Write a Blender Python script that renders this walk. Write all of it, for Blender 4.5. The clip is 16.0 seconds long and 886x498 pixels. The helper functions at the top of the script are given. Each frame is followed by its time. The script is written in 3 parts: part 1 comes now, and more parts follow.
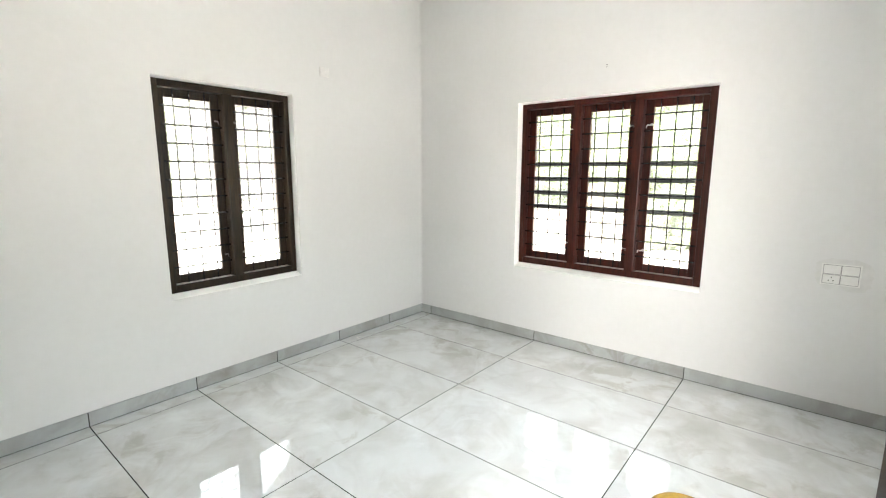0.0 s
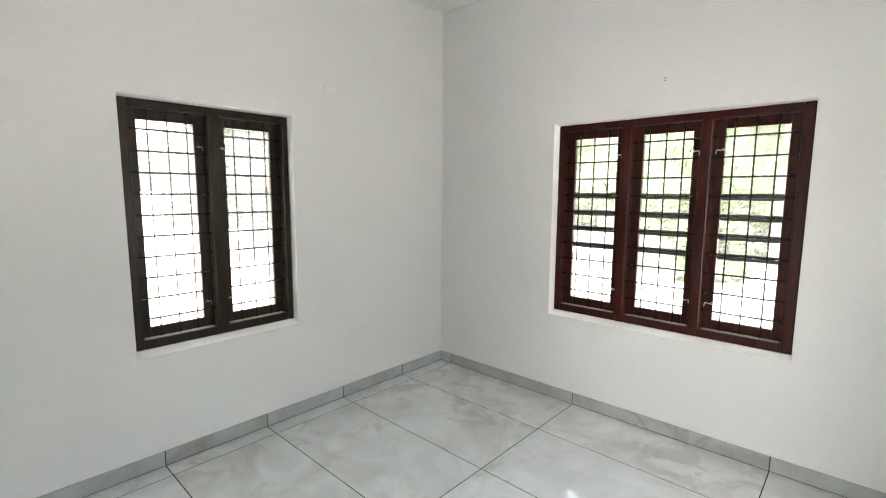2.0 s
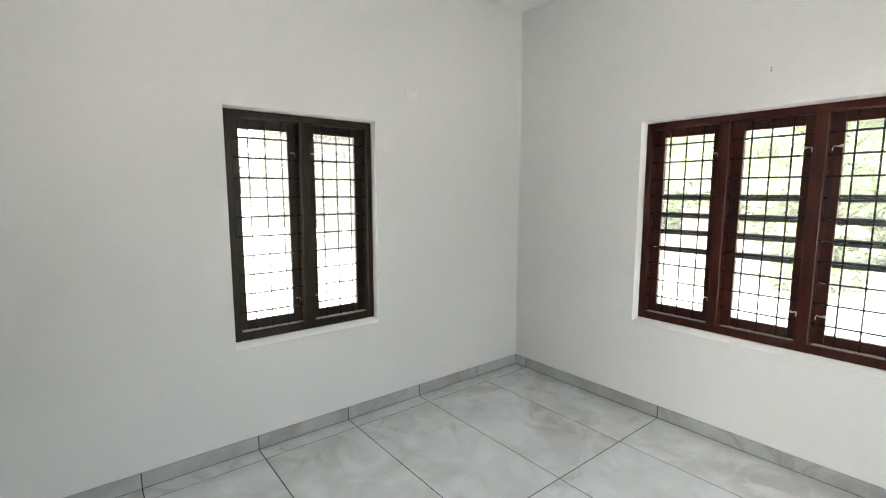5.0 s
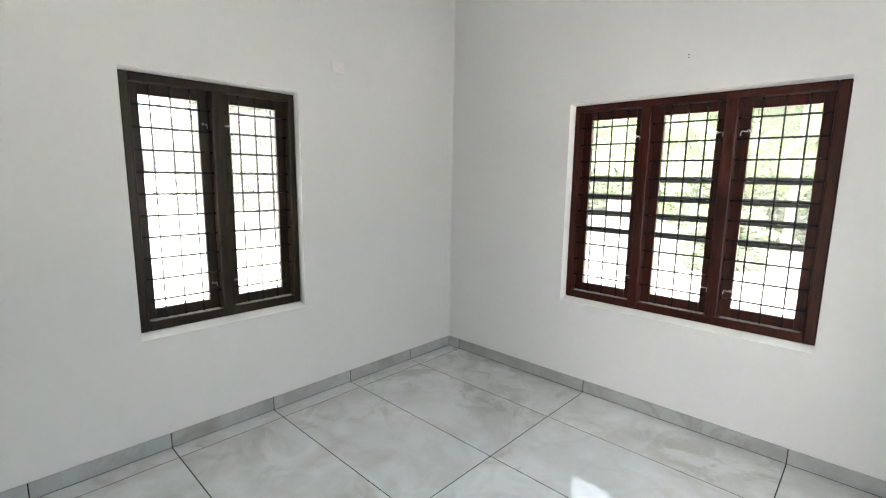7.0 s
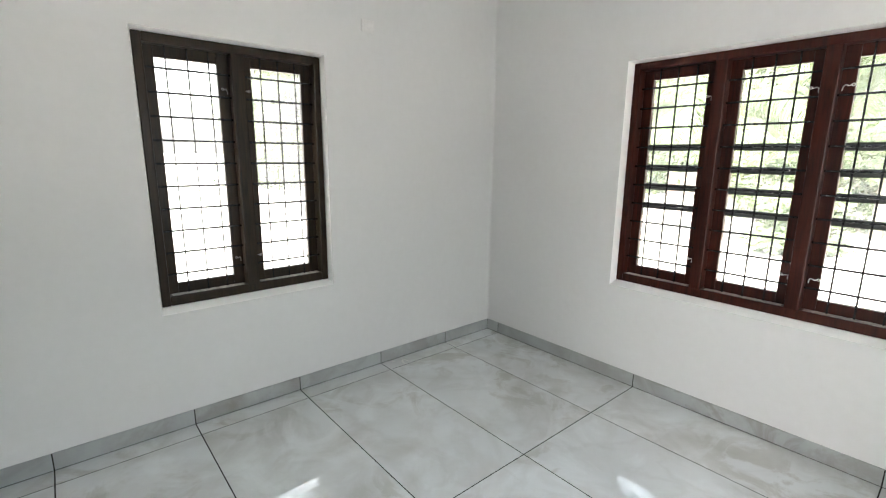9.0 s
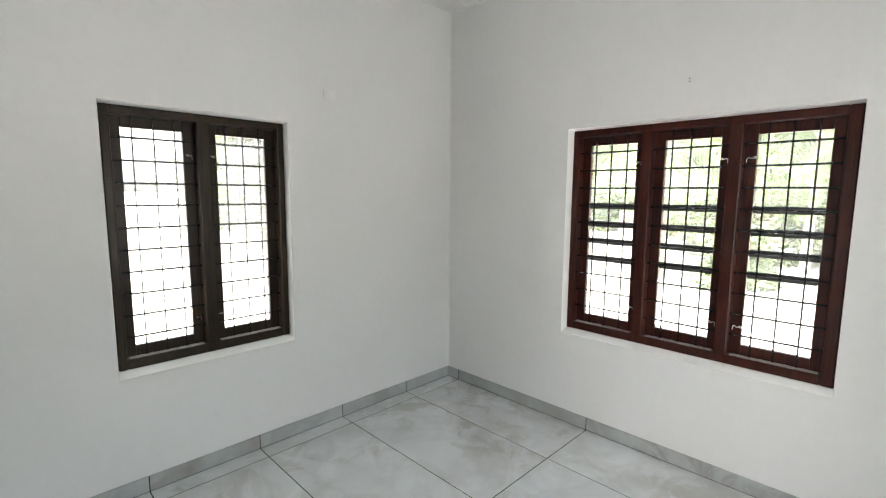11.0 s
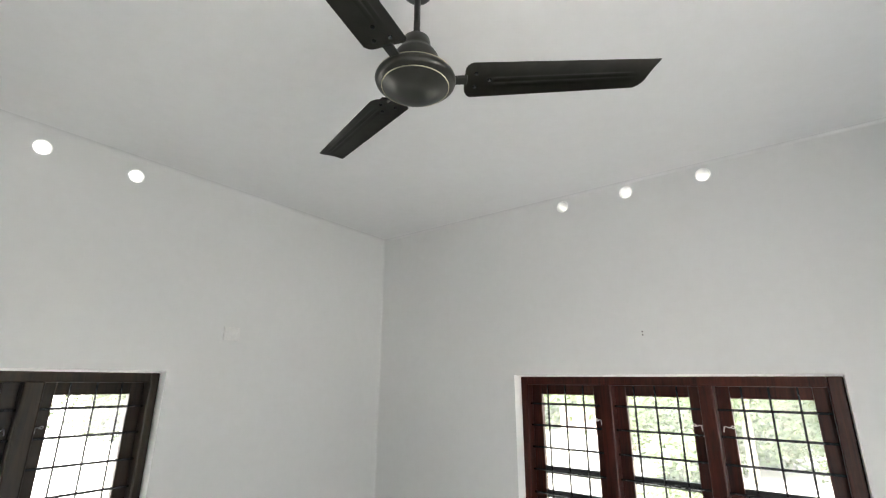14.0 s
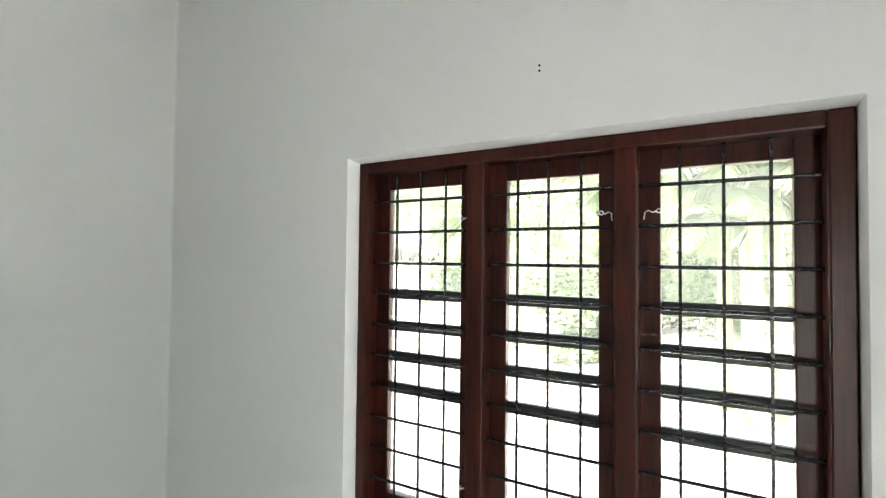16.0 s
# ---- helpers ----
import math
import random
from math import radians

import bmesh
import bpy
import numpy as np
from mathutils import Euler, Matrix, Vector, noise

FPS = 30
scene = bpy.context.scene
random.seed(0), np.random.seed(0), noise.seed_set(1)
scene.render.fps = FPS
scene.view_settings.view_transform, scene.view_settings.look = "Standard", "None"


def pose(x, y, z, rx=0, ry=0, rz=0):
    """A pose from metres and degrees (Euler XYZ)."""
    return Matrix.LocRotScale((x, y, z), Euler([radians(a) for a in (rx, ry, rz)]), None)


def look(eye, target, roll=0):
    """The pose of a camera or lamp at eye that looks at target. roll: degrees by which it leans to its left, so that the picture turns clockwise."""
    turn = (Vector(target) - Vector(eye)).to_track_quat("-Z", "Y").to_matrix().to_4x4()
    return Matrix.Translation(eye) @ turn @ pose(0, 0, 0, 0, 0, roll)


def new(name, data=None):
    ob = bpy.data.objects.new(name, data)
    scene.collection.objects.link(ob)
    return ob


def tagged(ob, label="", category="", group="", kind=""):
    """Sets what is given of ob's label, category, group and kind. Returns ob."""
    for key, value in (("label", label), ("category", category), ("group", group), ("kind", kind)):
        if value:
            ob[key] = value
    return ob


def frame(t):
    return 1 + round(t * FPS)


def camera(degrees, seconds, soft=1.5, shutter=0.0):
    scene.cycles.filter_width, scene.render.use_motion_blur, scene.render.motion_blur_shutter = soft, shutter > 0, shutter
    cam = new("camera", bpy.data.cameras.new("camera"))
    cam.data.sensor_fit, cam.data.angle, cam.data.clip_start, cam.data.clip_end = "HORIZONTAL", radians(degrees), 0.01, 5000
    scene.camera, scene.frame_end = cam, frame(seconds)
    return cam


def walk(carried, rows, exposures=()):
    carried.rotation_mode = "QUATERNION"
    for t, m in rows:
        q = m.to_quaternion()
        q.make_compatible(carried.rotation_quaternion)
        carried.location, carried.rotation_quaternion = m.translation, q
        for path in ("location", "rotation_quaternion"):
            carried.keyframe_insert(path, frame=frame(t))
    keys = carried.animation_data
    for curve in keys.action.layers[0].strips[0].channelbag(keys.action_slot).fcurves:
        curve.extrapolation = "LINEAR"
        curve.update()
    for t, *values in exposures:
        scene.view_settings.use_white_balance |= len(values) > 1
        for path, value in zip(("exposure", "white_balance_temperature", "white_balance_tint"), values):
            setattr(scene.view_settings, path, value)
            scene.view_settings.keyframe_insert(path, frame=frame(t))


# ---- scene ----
cam = camera(88.0, 16.0, 1.1)
PATH = [
    (0, (3.167, -3.509, 1.48), (1.916, -1.985, 1.144), 0.1),
    (0.5, (3.079, -3.343, 1.506), (1.744, -1.883, 1.211), 0.1),
    (1, (3.003, -3.218, 1.511), (1.716, -1.711, 1.241), 0.1),
    (1.5, (2.904, -3.085, 1.558), (1.668, -1.529, 1.328), 0.2),
    (2, (2.816, -3.035, 1.559), (1.471, -1.576, 1.311), 0.3),
    (2.5, (2.766, -3.032, 1.58), (1.258, -1.731, 1.399), 0.3),
    (3, (2.744, -3.033, 1.574), (1.12, -1.882, 1.374), 0.3),
    (3.5, (2.747, -3.052, 1.596), (1.086, -1.947, 1.457), 0.2),
    (4, (2.754, -3.057, 1.595), (1.074, -1.984, 1.44), 0.1),
    (4.5, (2.737, -3.083, 1.582), (1.111, -1.936, 1.383), 0.1),
    (5, (2.776, -3.072, 1.569), (1.224, -1.834, 1.323), -0.0),
    (5.2, (2.796, -3.059, 1.537), (1.305, -1.753, 1.267), -0.2),
    (7.3, (2.734, -2.96, 1.534), (1.375, -1.526, 1.223), 0.8),
    (7.5, (2.724, -2.897, 1.525), (1.318, -1.507, 1.221), 0.7),
    (8, (2.657, -2.789, 1.496), (1.177, -1.493, 1.133), 0.6),
    (8.2, (2.636, -2.772, 1.478), (1.138, -1.509, 1.075), 0.6),
    (10.3, (2.686, -2.744, 1.508), (1.223, -1.433, 1.133), 0.5),
    (10.5, (2.709, -2.76, 1.526), (1.28, -1.408, 1.163), 0.5),
    (11, (2.748, -2.817, 1.614), (1.342, -1.415, 1.372), 0.4),
    (11.5, (2.779, -2.873, 1.716), (1.35, -1.475, 1.647), 0.5),
    (11.7, (2.781, -2.876, 1.738), (1.352, -1.477, 1.722), 0.4),
    (12, (2.776, -2.882, 1.787), (1.352, -1.479, 1.827), 0.4),
    (12.5, (2.742, -2.849, 1.894), (1.307, -1.477, 2.136), 0.4),
    (13, (2.698, -2.749, 2.013), (1.247, -1.457, 2.489), 0.5),
    (13.5, (2.603, -2.643, 2.041), (1.199, -1.341, 2.618), 0.4),
    (14, (2.465, -2.46, 2.007), (1.295, -0.935, 2.561), 0.3),
    (14.5, (2.374, -2.196, 1.909), (1.273, -0.579, 2.326), 0.2),
    (15, (2.338, -1.869, 1.753), (1.281, -0.203, 2.08), 1.1),
    (15.5, (2.324, -1.583, 1.693), (1.41, 0.192, 1.804), 0.3),
    (16, (2.253, -1.327, 1.665), (1.287, 0.423, 1.716), 0.6),
]
EXPOSURES = [(0.0, 5.19, 6670, 12), (0.5, 4.95, 6670, 12), (1.0, 4.74, 6670, 12), (1.5, 4.61, 6620, 12), (5.0, 4.54, 6520, 12), (7.5, 4.51, 6420, 12), (11.0, 4.42, 6440, 12), (13.0, 4.36, 6390, 12), (14.5, 4.46, 6360, 11), (16.0, 4.41, 6360, 9)]
walk(cam, [(t, look(eye, target, roll)) for t, eye, target, roll in PATH], EXPOSURES)

# ---------------------------------------------------------------- light
world = bpy.data.worlds.new("sky")
scene.world = world
world.use_nodes = True
wn = world.node_tree.nodes
sky = wn.new("ShaderNodeTexSky")
sky.sky_type = "NISHITA"
sky.sun_disc = False
sky.sun_elevation = radians(58)
sky.sun_rotation = radians(180)
sky.dust_density = 8.0
sky.air_density = 1.8
haze = wn.new("ShaderNodeHueSaturation")
haze.inputs["Saturation"].default_value = 0.38
world.node_tree.links.new(sky.outputs[0], haze.inputs["Color"])
world.node_tree.links.new(haze.outputs[0], wn["Background"].inputs[0])
wn["Background"].inputs[1].default_value = 0.15
sun = new("sun", bpy.data.lights.new("sun", "SUN"))
sun.data.energy = 2.7
sun.data.angle = radians(0.5)
sun.data.color = (1.0, 0.955, 0.89)
# sun stands in the south, high, on the side away from the windows
sun.matrix_world = look((0.2, -7.6, 12.0), (0.0, 0.0, 0.0))


# added fill lamp in the unseen east window, to brighten the room
lamp = new("east_fill_lamp", bpy.data.lights.new("east_fill_lamp", "AREA"))
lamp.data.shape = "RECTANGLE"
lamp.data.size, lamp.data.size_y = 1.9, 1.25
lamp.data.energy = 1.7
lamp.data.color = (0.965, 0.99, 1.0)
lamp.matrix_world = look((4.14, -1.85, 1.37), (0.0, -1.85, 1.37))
# second added fill lamp, in the unseen passage end behind the doorway
lamp = new("passage_fill_lamp", bpy.data.lights.new("passage_fill_lamp", "AREA"))
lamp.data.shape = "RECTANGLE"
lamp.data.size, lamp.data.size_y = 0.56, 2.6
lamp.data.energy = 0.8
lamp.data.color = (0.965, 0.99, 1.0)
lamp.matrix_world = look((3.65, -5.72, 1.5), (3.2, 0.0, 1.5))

# ---------------------------------------------------------------- materials


def material(name):
    m = bpy.data.materials.new(name)
    m.use_nodes = True
    nt = m.node_tree
    b = nt.nodes["Principled BSDF"]
    return m, nt, b


def add(nt, kind, **values):
    n = nt.nodes.new(kind)
    for k, v in values.items():
        n.inputs[k].default_value = v
    return n


def noise_tex(nt, vec, scale, detail=4.0, rough=0.55, distort=0.0):
    n = add(nt, "ShaderNodeTexNoise", Scale=scale, Detail=detail, Roughness=rough, Distortion=distort)
    nt.links.new(vec, n.inputs["Vector"])
    return n.outputs["Fac"]


def ramp(nt, fac, stops):
    r = nt.nodes.new("ShaderNodeValToRGB")
    els = r.color_ramp.elements
    while len(els) < len(stops):
        els.new(0.5)
    for e, (p, c) in zip(els, stops):
        e.position = p
        e.color = (*c, 1) if len(c) == 3 else c
    nt.links.new(fac, r.inputs["Fac"])
    return r.outputs["Color"]


def mix(nt, fac, a, b, blend="MIX"):
    n = nt.nodes.new("ShaderNodeMix")
    n.data_type = "RGBA"
    n.blend_type = blend
    for i, v in ((0, fac), (6, a), (7, b)):
        if isinstance(v, (float, int)):
            n.inputs[i].default_value = v
        elif isinstance(v, tuple):
            n.inputs[i].default_value = (*v, 1)
        else:
            nt.links.new(v, n.inputs[i])
    return n.outputs[2]


def bump(nt, b, height, strength, distance):
    n = add(nt, "ShaderNodeBump", Strength=strength, Distance=distance)
    nt.links.new(height, n.inputs["Height"])
    nt.links.new(n.outputs[0], b.inputs["Normal"])
    return n


def coords(nt, kind="Object"):
    return nt.nodes.new("ShaderNodeTexCoord").outputs[kind]


def random_offset(nt, vec, amount=37.0):
    """Shift the pattern for every object."""
    info = nt.nodes.new("ShaderNodeObjectInfo")
    comb = nt.nodes.new("ShaderNodeCombineXYZ")
    for i, f in enumerate((amount, amount * 1.7, amount * 0.6)):
        mul = nt.nodes.new("ShaderNodeMath")
        mul.operation = "MULTIPLY"
        mul.inputs[1].default_value = f
        nt.links.new(info.outputs["Random"], mul.inputs[0])
        nt.links.new(mul.outputs[0], comb.inputs[i])
    ad = nt.nodes.new("ShaderNodeVectorMath")
    ad.operation = "ADD"
    nt.links.new(vec, ad.inputs[0])
    nt.links.new(comb.outputs[0], ad.inputs[1])
    return ad.outputs[0], info.outputs["Random"]


def plain(name, colour, rough=0.5, metal=0.0, vary=0.12, scale=14.0, relief=0.0):
    m, nt, b = material(name)
    v = coords(nt)
    f = noise_tex(nt, v, scale, 5)
    lo = tuple(c * (1 - vary) for c in colour)
    hi = tuple(min(1, c * (1 + vary)) for c in colour)
    nt.links.new(ramp(nt, f, [(0.3, lo), (0.7, hi)]), b.inputs["Base Color"])
    b.inputs["Roughness"].default_value = rough
    b.inputs["Metallic"].default_value = metal
    if relief:
        bump(nt, b, noise_tex(nt, v, scale * 6, 3), relief, 0.002)
    return m


def make_plaster(name, tone):
    m, nt, b = material(name)
    v = coords(nt)
    big = ramp(nt, noise_tex(nt, v, 0.9, 5, 0.6), [(0.3, tuple(c * 0.965 for c in tone)), (0.7, tone)])
    fine = ramp(nt, noise_tex(nt, v, 22, 4), [(0.25, (0.97, 0.97, 0.965)), (0.7, (1, 1, 1))])
    nt.links.new(mix(nt, 1.0, big, fine, "MULTIPLY"), b.inputs["Base Color"])
    b.inputs["Roughness"].default_value = 0.62
    b.inputs["Specular IOR Level"].default_value = 0.3
    h = nt.nodes.new("ShaderNodeMath")
    h.operation = "ADD"
    nt.links.new(noise_tex(nt, v, 3.0, 3), h.inputs[0])
    m2 = nt.nodes.new("ShaderNodeMath")
    m2.operation = "MULTIPLY"
    m2.inputs[1].default_value = 0.12
    nt.links.new(noise_tex(nt, v, 160, 3), m2.inputs[0])
    nt.links.new(m2.outputs[0], h.inputs[1])
    bump(nt, b, h.outputs[0], 0.16, 0.005)
    return m


def make_tile(name, shade, coat, gloss):
    """Grey marble-look tile: soft clouds, diffuse brown-grey patches, a few fine veins."""
    m, nt, b = material(name)
    v, rnd = random_offset(nt, coords(nt))
    cloud = noise_tex(nt, v, 1.3, 4, 0.5, 0.5)
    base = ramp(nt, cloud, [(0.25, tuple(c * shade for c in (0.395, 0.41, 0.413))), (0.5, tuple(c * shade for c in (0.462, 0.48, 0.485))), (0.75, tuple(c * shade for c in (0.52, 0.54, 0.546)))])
    patch = ramp(nt, noise_tex(nt, v, 2.3, 4, 0.5, 0.8), [(0.46, (0, 0, 0)), (0.78, (0.62, 0.62, 0.62))])
    col = mix(nt, patch, base, tuple(c * shade for c in (0.27, 0.258, 0.23)))
    vein = ramp(nt, noise_tex(nt, v, 1.6, 4, 0.5, 1.4), [(0.44, (0, 0, 0)), (0.50, (0.14, 0.14, 0.14)), (0.56, (0, 0, 0))])
    col = mix(nt, vein, col, tuple(c * shade for c in (0.24, 0.235, 0.22)))
    wisp = ramp(nt, noise_tex(nt, v, 3.4, 7, 0.62, 1.1), [(0.50, (0, 0, 0)), (0.58, (0.5, 0.5, 0.5)), (0.70, (0.58, 0.58, 0.58))])
    veil = ramp(nt, noise_tex(nt, v, 0.9, 2, 0.5, 0.4), [(0.42, (0, 0, 0)), (0.62, (1, 1, 1))])
    col = mix(nt, mix(nt, 1.0, wisp, veil, "MULTIPLY"), col, tuple(c * shade for c in (0.265, 0.25, 0.215)))
    pale = ramp(nt, noise_tex(nt, v, 2.6, 7, 0.6, 1.3), [(0.52, (0, 0, 0)), (0.70, (0.45, 0.45, 0.45))])
    col = mix(nt, pale, col, tuple(c * shade for c in (0.59, 0.615, 0.62)))
    tone = ramp(nt, rnd, [(0, (0.95, 0.955, 0.96)), (1, (1, 1, 0.99))])
    nt.links.new(mix(nt, 1.0, col, tone, "MULTIPLY"), b.inputs["Base Color"])
    dust = ramp(nt, noise_tex(nt, v, 3, 3, 0.5), [(0.3, (0.28, 0.28, 0.28)), (0.75, (0.36, 0.36, 0.36))])
    nt.links.new(dust, b.inputs["Roughness"])
    b.inputs["IOR"].default_value = 1.5
    b.inputs["Specular IOR Level"].default_value = gloss
    b.inputs["Coat Weight"].default_value = coat
    b.inputs["Coat IOR"].default_value = 1.6
    polish = ramp(nt, noise_tex(nt, v, 3, 3, 0.5), [(0.3, (0.005, 0.005, 0.005)), (0.8, (0.014, 0.014, 0.014))])
    nt.links.new(polish, b.inputs["Coat Roughness"])
    wave = add(nt, "ShaderNodeBump", Strength=0.05, Distance=0.004)
    nt.links.new(noise_tex(nt, v, 6.0, 2, 0.4), wave.inputs["Height"])
    nt.links.new(wave.outputs[0], b.inputs["Coat Normal"])
    return m


def make_wood(name, dark, light, rough, coat):
    m, nt, b = material(name)
    v, rnd = random_offset(nt, coords(nt), 5.0)
    mp = nt.nodes.new("ShaderNodeMapping")
    mp.inputs["Scale"].default_value = (22, 22, 1.6)
    nt.links.new(v, mp.inputs["Vector"])
    g = noise_tex(nt, mp.outputs[0], 2.2, 7, 0.62, 0.8)
    col = ramp(nt, g, [(0.3, dark), (0.62, light)])
    wear = ramp(nt, noise_tex(nt, v, 6, 5), [(0.35, (0.82, 0.82, 0.82)), (0.7, (1.08, 1.05, 1.02))])
    nt.links.new(mix(nt, 1.0, col, wear, "MULTIPLY"), b.inputs["Base Color"])
    nt.links.new(ramp(nt, g, [(0.3, (rough * 0.85,) * 3), (0.7, (rough * 1.2,) * 3)]), b.inputs["Roughness"])
    b.inputs["Coat Weight"].default_value = coat
    b.inputs["Specular IOR Level"].default_value = 0.18
    b.inputs["Coat Roughness"].default_value = 0.25
    bump(nt, b, g, 0.12, 0.002)
    return m


def make_glass():
    m, nt, b = material("window_glass")
    out = nt.nodes["Material Output"]
    tr = nt.nodes.new("ShaderNodeBsdfTransparent")
    tr.inputs[0].default_value = (0.93, 0.96, 0.94, 1)
    gl = nt.nodes.new("ShaderNodeBsdfGlossy")
    gl.inputs["Roughness"].default_value = 0.02
    fr = nt.nodes.new("ShaderNodeFresnel")
    fr.inputs[0].default_value = 1.45
    mx = nt.nodes.new("ShaderNodeMixShader")
    nt.links.new(fr.outputs[0], mx.inputs[0])
    nt.links.new(tr.outputs[0], mx.inputs[1])
    nt.links.new(gl.outputs[0], mx.inputs[2])
    # dust film, thickened to lay a pale glare-like haze over the view
    dust = nt.nodes.new("ShaderNodeBsdfTranslucent")
    dust.inputs[0].default_value = (0.8, 0.8, 0.78, 1)
    film = ramp(nt, noise_tex(nt, coords(nt), 5, 5, 0.6), [(0.3, (0.05, 0.05, 0.05)), (0.75, (0.11, 0.11, 0.11))])
    dm = nt.nodes.new("ShaderNodeMixShader")
    nt.links.new(film, dm.inputs[0])
    nt.links.new(mx.outputs[0], dm.inputs[1])
    nt.links.new(dust.outputs[0], dm.inputs[2])
    nt.links.new(dm.outputs[0], out.inputs["Surface"])
    return m


def make_leaf(name, dark, light):
    m, nt, b = material(name)
    geo = nt.nodes.new("ShaderNodeNewGeometry")
    v = coords(nt)
    c1 = ramp(nt, geo.outputs["Random Per Island"], [(0.0, dark), (0.6, light), (1.0, tuple(c * 1.25 for c in light))])
    c2 = ramp(nt, noise_tex(nt, v, 1.2, 4), [(0.35, (0.8, 0.84, 0.8)), (0.65, (1, 1, 1))])
    nt.links.new(mix(nt, 1.0, c1, c2, "MULTIPLY"), b.inputs["Base Color"])
    b.inputs["Roughness"].default_value = 0.6
    tr = nt.nodes.new("ShaderNodeBsdfTranslucent")
    nt.links.new(c1, tr.inputs[0])
    mx = nt.nodes.new("ShaderNodeMixShader")
    mx.inputs[0].default_value = 0.5
    nt.links.new(b.outputs[0], mx.inputs[1])
    nt.links.new(tr.outputs[0], mx.inputs[2])
    nt.links.new(mx.outputs[0], nt.nodes["Material Output"].inputs["Surface"])
    return m


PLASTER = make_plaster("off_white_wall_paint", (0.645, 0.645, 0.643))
# unseen east and south walls are lightened to bounce light onto the others
BOUNCE_WALL = make_plaster("bounce_wall_paint", (0.80, 0.80, 0.79))
# window reveals: a brighter white than the walls
REVEAL = make_plaster("bright_white_reveal", (0.92, 0.92, 0.91))
CEILING = make_plaster("off_white_ceiling_paint", (0.755, 0.75, 0.75))
OUTER = make_plaster("outer_wall_paint", (0.72, 0.70, 0.66))
TILE = make_tile("polished_marble_tile", 1.32, 1.0, 0.2)
# skirting: a darker, duller copy of the floor tile material
SKIRT_TILE = make_tile("dark_matt_marble_tile", 0.80, 0.1, 0.15)
GROUT = plain("dark_grout", (0.022, 0.022, 0.021), 0.95)
GROUT.node_tree.nodes["Principled BSDF"].inputs["Specular IOR Level"].default_value = 0.05
WOOD_RED = make_wood("varnished_mahogany", (0.014, 0.0040, 0.0026), (0.052, 0.0105, 0.0052), 0.34, 0.15)
WOOD_BROWN = make_wood("dark_brown_wood", (0.0095, 0.0058, 0.0030), (0.0245, 0.0148, 0.0066), 0.40, 0.05)
IRON = plain("black_iron", (0.014, 0.014, 0.015), 0.24, 0.0, 0.3, 60, 0.08)
GLASS = make_glass()
MUNTIN = plain("dark_grey_enamel", (0.020, 0.023, 0.021), 0.4, 0.0, 0.25, 40, 0.1)
DULL_STEEL = plain("dull_steel", (0.22, 0.21, 0.20), 0.4, 0.7)
WHITE_METAL = plain("white_enamel", (0.80, 0.79, 0.76), 0.35, 0.0, 0.08, 90)
PLASTIC = plain("white_plastic", (0.69, 0.685, 0.665), 0.38, 0.0, 0.04, 40)
PLASTIC_AGED = plain("aged_plastic", (0.66, 0.655, 0.645), 0.45, 0.0, 0.06, 50)
PLASTIC_GREY = plain("dirty_plastic", (0.58, 0.58, 0.56), 0.45, 0.0, 0.08, 60)
PLASTIC_SHADOW = plain("grey_gap_shadow", (0.17, 0.17, 0.165), 0.7)
DARK = plain("dark_gap", (0.05, 0.05, 0.05), 0.7)
PVC = plain("white_pvc", (0.92, 0.92, 0.90), 0.2, 0.0, 0.04, 30)
FAN = plain("dark_bronze_enamel", (0.019, 0.0188, 0.0148), 0.34, 0.0, 0.2, 30, 0.05)
FAN_BLADE = plain("dark_brown_blade", (0.045, 0.043, 0.035), 0.32, 0.0, 0.25, 12, 0.05)
for dull in (FAN, FAN_BLADE):
    dull.node_tree.nodes["Principled BSDF"].inputs["Specular IOR Level"].default_value = 0.4
GOLD = plain("gold_trim", (0.46, 0.43, 0.31), 0.4, 0.5)
LEDGE_FILM = plain("pale_ledge_film", (0.40, 0.37, 0.335), 0.95, 0.0, 0.3, 50, 0.4)
YELLOW = plain("yellow_plastic", (0.27, 0.16, 0.016), 0.35, 0.0, 0.15, 25)
BARK = plain("grey_palm_bark", (0.16, 0.14, 0.11), 0.9, 0.0, 0.35, 7, 0.6)
STEM = plain("yellow_green_stem", (0.105, 0.110, 0.045), 0.6, 0.0, 0.25, 5, 0.3)
LEAF = make_leaf("palm_leaf", (0.085, 0.115, 0.045), (0.115, 0.150, 0.060))
LEAF_PALE = make_leaf("light_leaf", (0.090, 0.118, 0.050), (0.120, 0.150, 0.066))
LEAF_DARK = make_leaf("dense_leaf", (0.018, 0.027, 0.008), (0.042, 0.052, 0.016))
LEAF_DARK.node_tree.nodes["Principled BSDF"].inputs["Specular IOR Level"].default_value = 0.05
LATERITE = plain("weathered_laterite", (0.24, 0.18, 0.15), 0.9, 0.0, 0.3, 3, 0.5)


def make_yard():
    m, nt, b = material("pale_gravel_yard")
    v = coords(nt)
    near = ramp(nt, noise_tex(nt, v, 0.35, 6, 0.6), [(0.3, (0.25, 0.225, 0.205)), (0.7, (0.36, 0.33, 0.305))])
    fine = ramp(nt, noise_tex(nt, v, 40, 3), [(0.3, (0.8, 0.8, 0.8)), (0.7, (1, 1, 1))])
    nt.links.new(mix(nt, 1.0, near, fine, "MULTIPLY"), b.inputs["Base Color"])
    b.inputs["Roughness"].default_value = 0.9
    bump(nt, b, noise_tex(nt, v, 60, 3), 0.5, 0.01)
    return m


YARD = make_yard()

